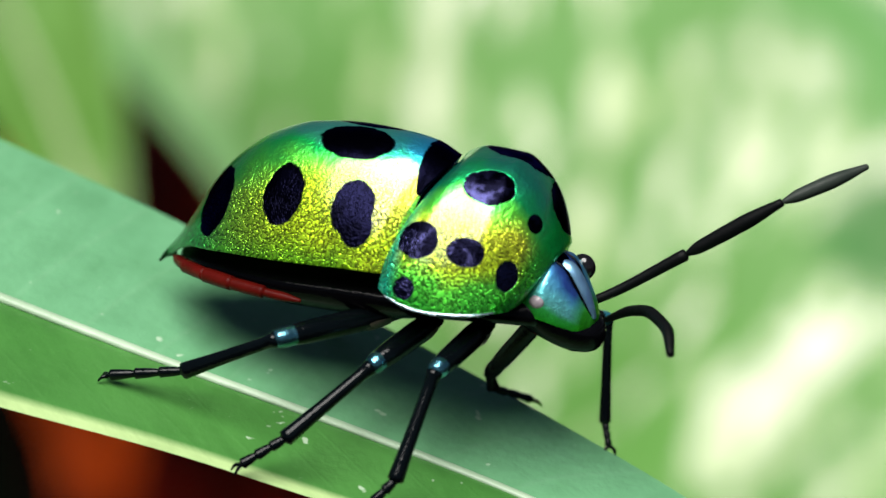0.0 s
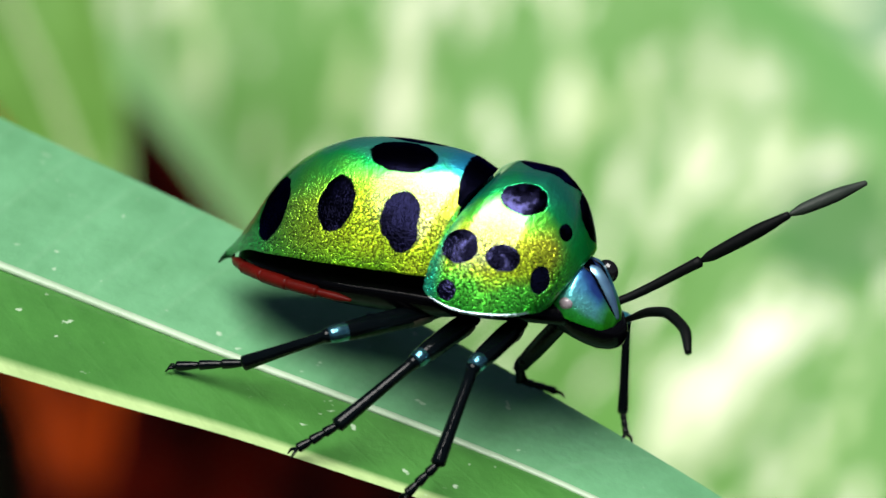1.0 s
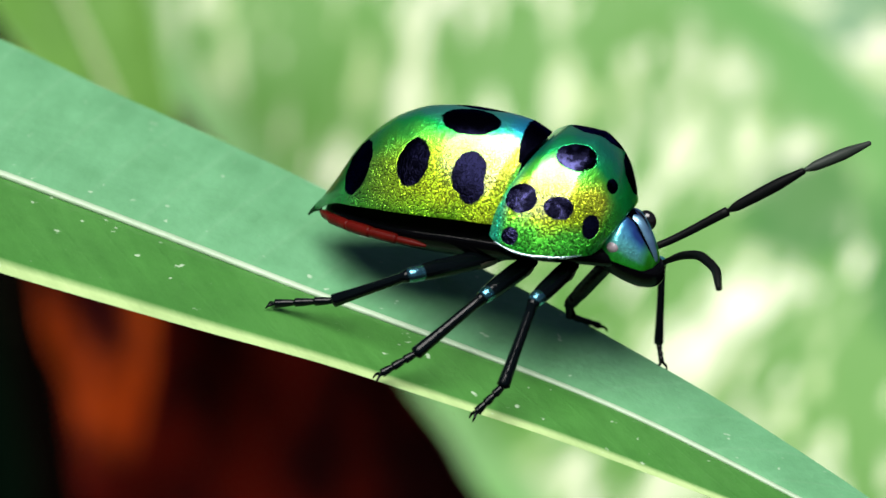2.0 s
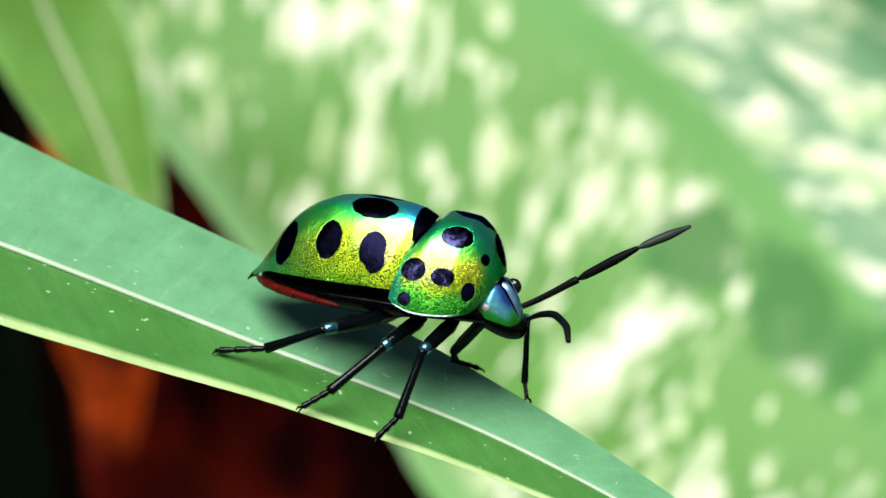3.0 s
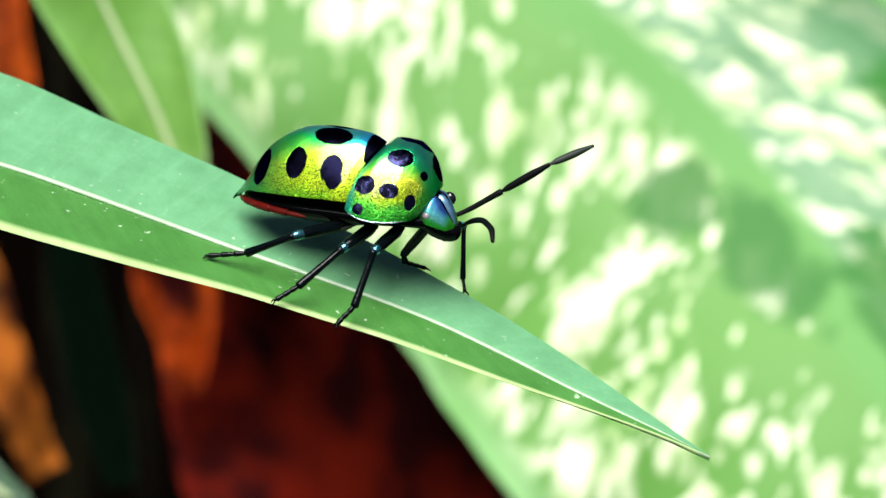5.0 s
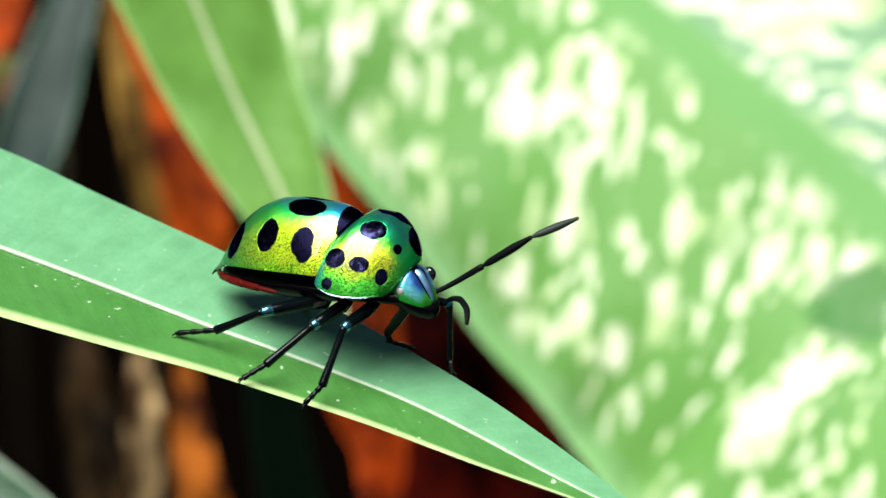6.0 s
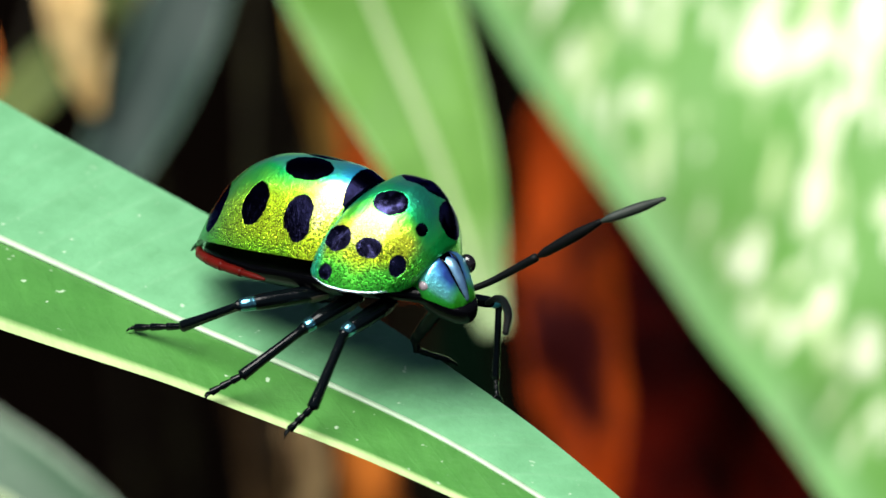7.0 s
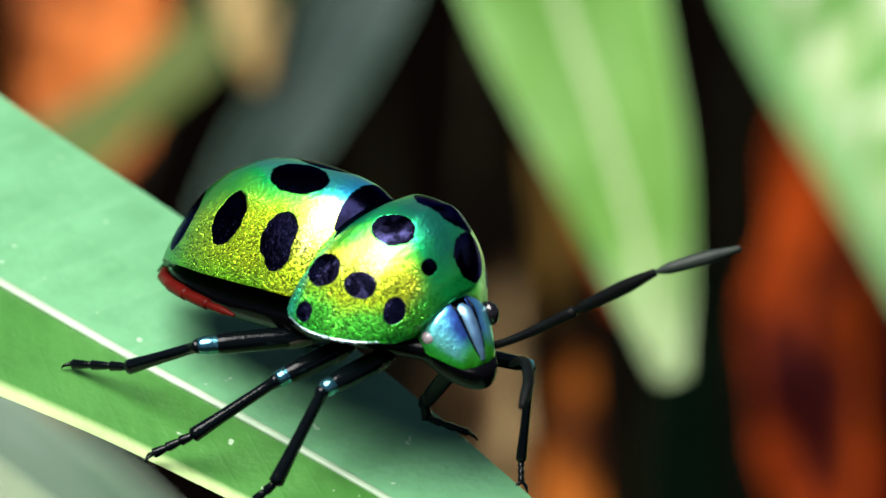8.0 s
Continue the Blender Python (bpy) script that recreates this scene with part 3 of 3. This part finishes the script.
def jewel_bug():
    bug = tagged(new("jewel_bug"), "metallic green shield bug with black spots standing on the leaf", "insect")
    bug.matrix_world = BUG
    lean = lambda s: 0.95 * max(0.0, (s - 0.55) / 0.45) ** 1.5
    part("wing_case", loft([(-7.15, 0.05, 0.75, 0.85), (-6.8, 0.38, 0.95, 1.3), (-6.2, 1.0, 1.40, 2.25), (-5.5, 1.55, 1.75, 3.5), (-4.8, 1.95, 1.90, 4.35), (-3.9, 2.25, 2.05, 5.05),
                            (-2.7, 2.45, 2.15, 5.55), (-1.2, 2.52, 2.25, 5.75), (-0.2, 2.5, 2.3, 5.7), (0.4, 2.45, 2.3, 5.58), (0.95, 2.3, 2.3, 5.25)], 170, 90, lean, CASE_SPOTS, 0.20, 0.62, collar=0.62, flare=0.9), SCUTELLUM, bug,
         "metallic lime-green wing-case with round black spots")
    front = lambda s: 0.95 * (1 - s) ** 1.5
    stations = [(0.8, 2.45, 1.9, 4.75), (1.08, 2.68, 1.80, 5.15), (1.8, 2.80, 1.60, 5.42), (2.6, 2.70, 1.5, 5.46), (3.4, 2.52, 1.50, 5.46), (4.1, 2.30, 1.52, 5.14), (4.7, 2.04, 1.55, 4.55), (5.1, 1.78, 1.55, 3.70), (5.3, 1.5, 1.6, 3.0)]
    part("pronotum", loft(stations, 120, 90, front, SHIELD_SPOTS, 0.12, 0.14, 0.92, swept=0.75, flare=1.1, far=0.58), PRONOTUM, bug,
         "metallic green-gold neck shield with black spots")
    for sgn in (-1, 1):
        edge = [(x - 0.75 * ((x - 0.8) / 4.5) ** 3, YC + sgn * (wide + 0.83 * min(1.0, wide / 2.4)), low + 0.27) for x, wide, low, top in stations[1:7]]
        part("shield_rim", tube(edge, [0.02, 0.045, 0.05, 0.05, 0.045, 0.02], 8), SILVER, bug, "silvery lower rim of the neck shield")
    part("abdomen", loft([(-6.6, 0.25, 0.8, 1.0, 0.65), (-5.7, 1.45, 1.10, 1.5, 0.55), (-4.2, 2.2, 1.30, 1.8, 0.42), (-2.2, 2.6, 1.4, 2.0, 0.26), (0.3, 2.55, 1.45, 2.1, 0.34), (2.3, 2.35, 1.4, 1.9, 0.68), (4.0, 1.8, 1.3, 1.9, 0.75), (5.0, 1.3, 1.2, 1.8, 0.7)], 60, 28), BLACK, bug,
         "black glossy underside")
    margin = [Vector(q) for q in ((-6.7, YC - 0.45, 0.84), (-5.9, YC - 1.55, 1.06), (-5.0, YC - 2.18, 1.16), (-4.0, YC - 2.56, 1.20), (-2.9, YC - 2.78, 1.20), (-1.7, YC - 2.86, 1.16))]
    for k, (q, r) in enumerate(zip(margin[:-1], margin[1:])):
        wide = (0.17, 0.21, 0.23, 0.20, 0.14)[k]
        part("margin_plate", tube([q, q.lerp(r, 0.45), q.lerp(r, 0.96)], [wide * (0.4 if k == 0 else 0.97), wide, wide * (0.4 if k == 4 else 0.97)], 12), RED, bug, "dark red plate of the abdomen margin")
    part("tail_spine", tube([(-6.9, YC, 0.85), (-7.12, YC - 0.12, 0.72), (-7.28, YC - 0.22, 0.52)], [0.18, 0.09, 0.03], 8), GREEN_BLACK, bug)
    head = part("head", loft([(4.7, 1.48, 1.45, 2.95), (5.2, 1.52, 1.38, 2.95), (5.55, 1.34, 1.22, 2.68), (5.95, 1.04, 1.0, 2.12), (6.25, 0.74, 0.82, 1.55), (6.45, 0.30, 0.75, 1.05)], 70, 44, None, HEAD_SPOTS, 0.25), HEAD, bug, "blue-green metallic head with dark stripes")
    part("throat", loft([(4.6, 1.3, 1.3, 1.5, 0.3), (5.2, 1.42, 1.3, 1.5, 0.1), (5.7, 1.2, 1.1, 1.3, -0.1), (6.2, 0.86, 0.8, 0.95, -0.15), (6.6, 0.50, 0.6, 0.8, 0.0), (6.75, 0.2, 0.5, 0.6, 0.25)], 24, 20), BLACK, head, "black underside of the head")
    pivot = Matrix.Translation(Vector((5.1, YC, 1.7)) * MM)
    head.matrix_basis = pivot @ Matrix.Rotation(radians(-8), 4, "Z") @ Matrix.Rotation(radians(6), 4, "X") @ Matrix.Diagonal((0.93, 0.90, 0.92, 1)) @ pivot.inverted()
    part("eye", ball((5.12, YC - 1.36, 1.88), (0.26, 0.18, 0.24)), GLINT_EYE, head, "glossy compound eye, sun glint in its pale colour")
    part("eye", ball((5.34, YC + 1.40, 1.98), (0.42, 0.34, 0.44)), EYE, head, "dark bulging compound eye")
    part("brow", tube([(5.15, YC, 2.70), (5.55, YC, 2.48), (5.95, YC, 1.93), (6.25, YC, 1.37), (6.42, YC, 1.02)], [0.18, 0.32, 0.29, 0.20, 0.10], 14), TYLUS, head, "blue-violet raised middle of the head")
    for sgn in (-1, 1):
        part("ridge", tube([(5.25, YC + 0.36 * sgn, 2.92), (5.6, YC + 0.36 * sgn, 2.74), (5.95, YC + 0.30 * sgn, 2.14), (6.25, YC + 0.22 * sgn, 1.52), (6.40, YC + 0.12 * sgn, 1.16)], [0.02, 0.045, 0.05, 0.04, 0.02], 8), BLACK, head, "dark groove on the head")
    part("rostrum", tube([(6.2, YC, 0.55), (5.8, YC, 0.15), (4.8, YC, 0.35), (3.6, YC, 0.55)], [0.42, 0.42, 0.28, 0.15], 10), BLACK, head, "black beak folded under the head")
    # standing antenna
    joints = [(6.17, 3.14, 1.27), (8.36, 3.81, 2.72), (10.99, 4.46, 4.58), (12.98, 6.2, 5.45)]
    ant = part("antenna", tube([(5.55, 2.75, 1.0), joints[0], joints[1]], [0.12, 0.14, 0.19], 10), ANTENNA, bug, "straight black segmented antenna")
    a, b = Vector(joints[1]), Vector(joints[2])
    part("antenna_segment", tube([a, a.lerp(b, 0.15), a.lerp(b, 0.6), b], [0.06, 0.20, 0.235, 0.13], 10), ANTENNA, ant)
    a, b = Vector(joints[2]), Vector(joints[3])
    part("antenna_segment", tube([a, a.lerp(b, 0.2), a.lerp(b, 0.55), b], [0.06, 0.19, 0.22, 0.09], 10), GREY_TIP, ant, "greyish antenna tip")
    # bent antenna, which turns on its base
    pts = [Vector(p) - BENT for p in (tuple(BENT), (7.2, 2.7, 1.15), (8.13, 1.8, 1.52), (8.86, 0.95, 1.47), (9.28, 0.1, 1.09))]
    bent = part("antenna", tube(pts, [0.09, 0.16, 0.18, 0.18, 0.12], 10), ANTENNA, bug, "curved black antenna held out before the head")
    bent.location = BENT * MM
    leg(bug, (0.8, 0.5, 0.80), (-1.84, -2.55, 0.52), (-4.6, -2.75, -0.9), on_leaf(-7.5, -0.3), 0.27, 0.70)
    leg(bug, (2.0, 0.5, 0.80), (0.84, -1.79, -0.12), (-1.0, -3.7, -2.0), on_leaf(-3.66, -3.5))
    leg(bug, (3.5, 0.7, 0.85), (2.85, -1.92, 0.13), (2.4, -3.6, -2.7), on_leaf(-0.2, -4.7))
    leg(bug, (4.4, 3.6, 0.50), (2.57, 3.63, -2.0), (2.65, 3.75, -2.5), on_leaf(4.89, 3.1), 0.22, 0.82, LEGS)
    leg(bug, (4.6, 3.0, 0.55), (5.6, 5.3, -0.3), (5.9, 4.6, -3.3), on_leaf(7.15, 1.5), 0.19, 0.45, FEMUR)
    leg(bug, (1.0, 3.2, 0.70), (-0.6, 4.2, 0.2), (-1.6, 4.0, -1.2), on_leaf(-1.2, 5.0))
    return bug, bent


BENT = Vector((6.1, 3.6, 0.35))
GREEN_BLACK = chitin_material("dark green tail spine", (0.004, 0.02, 0.006), (0.01, 0.05, 0.015), 0.3, 0.6)
GREY_TIP = chitin_material("grey-green antenna tip", (0.012, 0.020, 0.016), (0.045, 0.055, 0.045), 0.45, 0.0, 0.2)
bug, bent_antenna = jewel_bug()

# ---- plants behind ----
EYE0, RIGHT0, UP0, AHEAD0 = Vector((2.218, -192.979, 92.819 + LIFT)), Vector((1, 0, 0)), Vector((0, 0.42262, 0.90631)), Vector((0, 0.90631, -0.42262))


def behind(x, y, d):
    """A place by its offset right and up of a sloping line of sight, d mm along it."""
    return EYE0 + RIGHT0 * x + UP0 * y + AHEAD0 * d


TO_EYE = -AHEAD0


STEM = dry_material("brown-green stem", (0.02, 0.022, 0.008), (0.03, 0.025, 0.01), (0.008, 0.006, 0.003))


def held(leaf, base, way):
    """The stalk that carries a leaf, from its base back and down into the soil."""
    b, w = Vector(base), Vector(way)
    pts = [b, b + w * 25 + Vector((0, 12, 6)), b + w * 40 + Vector((0, 60, -b.z * 0.35)), Vector((b.x + w.x * 45, b.y + 95, -12))]
    stalk = part("stalk", tube(pts, [0.35, 0.4, 0.5, 0.7], 8), STEM, leaf, "thin brown-green stalk")
    return stalk


def background():
    spine = [behind(-34, 52, 290), behind(-29.5, 43, 293), behind(-25.3, 33, 296), behind(-21.6, 24, 298.5), behind(-18.3, 15.5, 300), behind(-14.3, 6.7, 300.5), behind(-11.4, -1.5, 301)]
    a = blade("lance_leaf", spine, [5.0, 5.2, 5.2, 5.0, 4.3, 2.9, 0.6], TO_EYE + Vector((0, 0, 0.35)), BACK_BLADE, BACK_RIB, 0.40, cup=0.05, ripple=0.7, skew=1.1)
    tagged(a, "bright green lance-shaped leaf with pale midrib and bleached tip", "leaf")
    held(a, spine[0], (spine[0] - spine[1]).normalized())
    spine = [behind(-30.2, 53, 345), behind(-10, 35.2, 336), behind(11.6, 18.7, 328), behind(24.9, 6.3, 324), behind(35.6, -9.4, 316), behind(51, -36, 305)]
    b = blade("mottled_leaf", spine, [8, 15.4, 21.9, 25.6, 27.2, 22, 1], TO_EYE + Vector((0, 0, 0.4)), MOTTLED, None, 1.2, cup=-0.20, ripple=2.2, skew=0.71, n=140, m=41, seed=4)
    tagged(b, "broad green leaf mottled with cream blotches", "leaf")
    held(b, spine[0], (spine[0] - spine[1]).normalized())
    for points, halfs, mat, label, turn in (
        ([(-18.0, 14, 349), (-16.0, 7, 345), (-14.9, 1, 344), (-14.2, -5, 345), (-13.4, -12, 347)], [0.6, 2.4, 3.3, 3.0, 1.0], ORANGE, "orange-red dry leaf standing behind the plants", (-0.3, 0, 0.3)),
        ([(-13.5, 9, 364), (-8.6, -5, 358), (-4.0, -16, 356), (2, -31, 358)], [3.2, 8.2, 11.5, 11], DEEP_RED, "deep red dry leaf in the mottled leaf's shade", (0.2, 0, 0.1)),
        ([(-33, 31, 348), (-29.9, 23.5, 345), (-28.0, 18, 345), (-27.4, 13, 345), (-26.6, 8, 346), (-25.5, 2, 348)], [0.8, 2.1, 2.5, 2.5, 2.2, 1.0], FLAME, "flame-orange dry leaf beside the bright green one", (-0.2, 0, 0.4)),
        ([(-34.4, 27, 351), (-32.6, 20, 349), (-31.4, 14, 348), (-30.6, 8, 349), (-30.0, 1, 350)], [0.5, 1.3, 1.4, 0.9, 0.4], OCHRE, "narrow ochre-brown dry leaf behind the plants", (0.2, 0, 0.4)),
        ([(-44, 33, 350), (-42.4, 27, 348), (-41.2, 21.5, 347), (-40.6, 16.5, 348)], [0.9, 2.2, 2.4, 0.6], FLAME, "flame-orange dry leaf in the dark behind the straw-yellow one", (0, 0, 0.4)),
        ([(-57.6, 24, 346), (-55.4, 16, 345), (-54.3, 11, 345), (-54.6, 5, 346)], [1.8, 3.6, 3.9, 1.2], PEACH, "peach-brown dry leaf curling behind the plants", (0.2, 0, 0.5)),
        ([(-43, 24, 329), (-41.4, 16, 327), (-40.6, 11, 329)], [1.0, 1.8, 1.6, 0.4], STRAW, "straw-yellow dry leaf behind the plants", (0, 0, 0.5)),
        ([(-32.0, 4, 348), (-31.5, 0, 346), (-31.2, -4, 345), (-31.2, -12, 348)], [0.3, 0.8, 1.5, 0.9], BEIGE, "beige dry leaf with brown stains low in the dark", (0.3, 0, 0.3)),
        ([(-29.2, 0, 352), (-28.2, -5.5, 348), (-27.0, -11.5, 347), (-24.8, -18, 350)], [0.4, 1.4, 1.7, 1.6], AMBER, "amber-orange dry leaf low behind the plants", (0.2, 0, 0.2)),
        ([(-51.4, 0.9, 340), (-52.3, -3.5, 338), (-53.9, -9.4, 340)], [0.48, 1.76, 1.76, 0.64], PEACH, "small peach-brown dry leaf in the dark", (0, 0, 0.5)),
        ([(-38.6, 3, 362), (-37.4, -4, 360), (-36, -14, 362)], [0.6, 1.6, 1.9, 1.2], BROWN, "dark brown dry leaf standing in the dark", (0, 0, 0.5)),
        ([(32.9, 47.2, 370), (47.9, 25.2, 366), (57.9, 3.1, 366)], [6.4, 9.6, 8, 3.2], RUST, "rust-red dry leaf beyond the mottled leaf", (0, 0, 0.3)),
    ):
        spine = [behind(*q) for q in points]
        ob = blade("dry_leaf", spine, halfs, TO_EYE + Vector(turn), mat, None, 0.6, cup=0.22, ripple=2.2, n=50, m=17, seed=len(bpy.data.objects))
        held(tagged(ob, label, "dry leaf", "dry leaves behind the plant"), spine[0], (spine[0] - spine[1]).normalized())
    for points, halfs, mat, label in (
        ([(-31.5, 32, 334), (-35, 20, 331), (-37.4, 12, 330), (-40.2, 7.5, 330), (-44, 2.5, 332)], [0.7, 1.7, 2.5, 2.3, 0.6], GREY_BLADE, "grey-green leaf behind, shade put into its colour"),
        ([(-38.9, 20.7, 336), (-47.3, 10.4, 333), (-55.6, 3.1, 333), (-64, -2.8, 335)], [0.48, 1.76, 2.08, 1.2], OLIVE_BLADE, "olive-green narrow leaf behind"),
        ([(-23, 5.3, 352), (-22.2, -2.8, 348), (-18.9, -18.9, 348)], [0.64, 1.76, 2.08, 1.2], SHADE_BLADE, "grey-green leaf low behind, deep shade put into its colour"),
        ([(-80, 14, 302), (-58, 1, 299), (-42.6, -8.3, 298), (-30.9, -14.9, 298), (-24, -19.5, 298)], [2.5, 4.2, 4.2, 3.9, 0.8], LOW_BLADE, "pale grey-green leaf low under the insect's leaf"),
        ([(56, 12, 302), (46.4, -5, 300), (41.4, -13, 300), (37.6, -24, 300)], [1.5, 3, 3.4, 1.5], LIME_BLADE, "lime-green leaf low beside the mottled one"),
    ):
        spine = [behind(*q) for q in points]
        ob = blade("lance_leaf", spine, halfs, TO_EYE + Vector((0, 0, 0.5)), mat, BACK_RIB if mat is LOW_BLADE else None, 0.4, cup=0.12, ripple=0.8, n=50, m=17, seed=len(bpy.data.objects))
        held(tagged(ob, label, "leaf"), spine[0], (spine[0] - spine[1]).normalized())


# almost black copy of the grey-green leaf, deep shade put into its colour
SHADE_BLADE = leaf_material("green leaf with shade in its colour", (0.001, 0.004, 0.002), (0.002, 0.006, 0.003), (0.006, 0.012, 0.006), (0.004, 0.010, 0.005), 0.7, 2.0, sheen=0.0)
OLIVE_BLADE = leaf_material("olive-green leaf", (0.07, 0.10, 0.02), (0.10, 0.13, 0.03), (0.2, 0.25, 0.1), (0.12, 0.15, 0.05), 0.5, 2.0, sheen=0.15)
LOW_BLADE = leaf_material("pale grey-green leaf", (0.028, 0.082, 0.036), (0.050, 0.122, 0.060), (0.2, 0.28, 0.2), (0.16, 0.24, 0.15), 0.45, 2.0)
background()

# sharp on the insect, soft behind
cam.data.dof.use_dof = True
cam.data.dof.focus_object = bug
cam.data.dof.aperture_fstop = 58.0


# ---- what moves ----
def motions():
    # the curved antenna twitches up for a moment and sinks back
    base = Matrix.Translation(BENT * MM)
    reach = Vector((3.4, -4.2, 1.1))
    lift = reach.cross(Vector((0, 0, 1))).normalized()
    part_way = [(t, base @ Matrix.Rotation(radians(angle), 4, lift)) for t, angle in ((0, 0), (5.2, 0), (5.4, 11), (5.5, 4), (5.6, 0), (6.0, -4), (8, -4))]
    walk(bent_antenna, part_way)


motions()
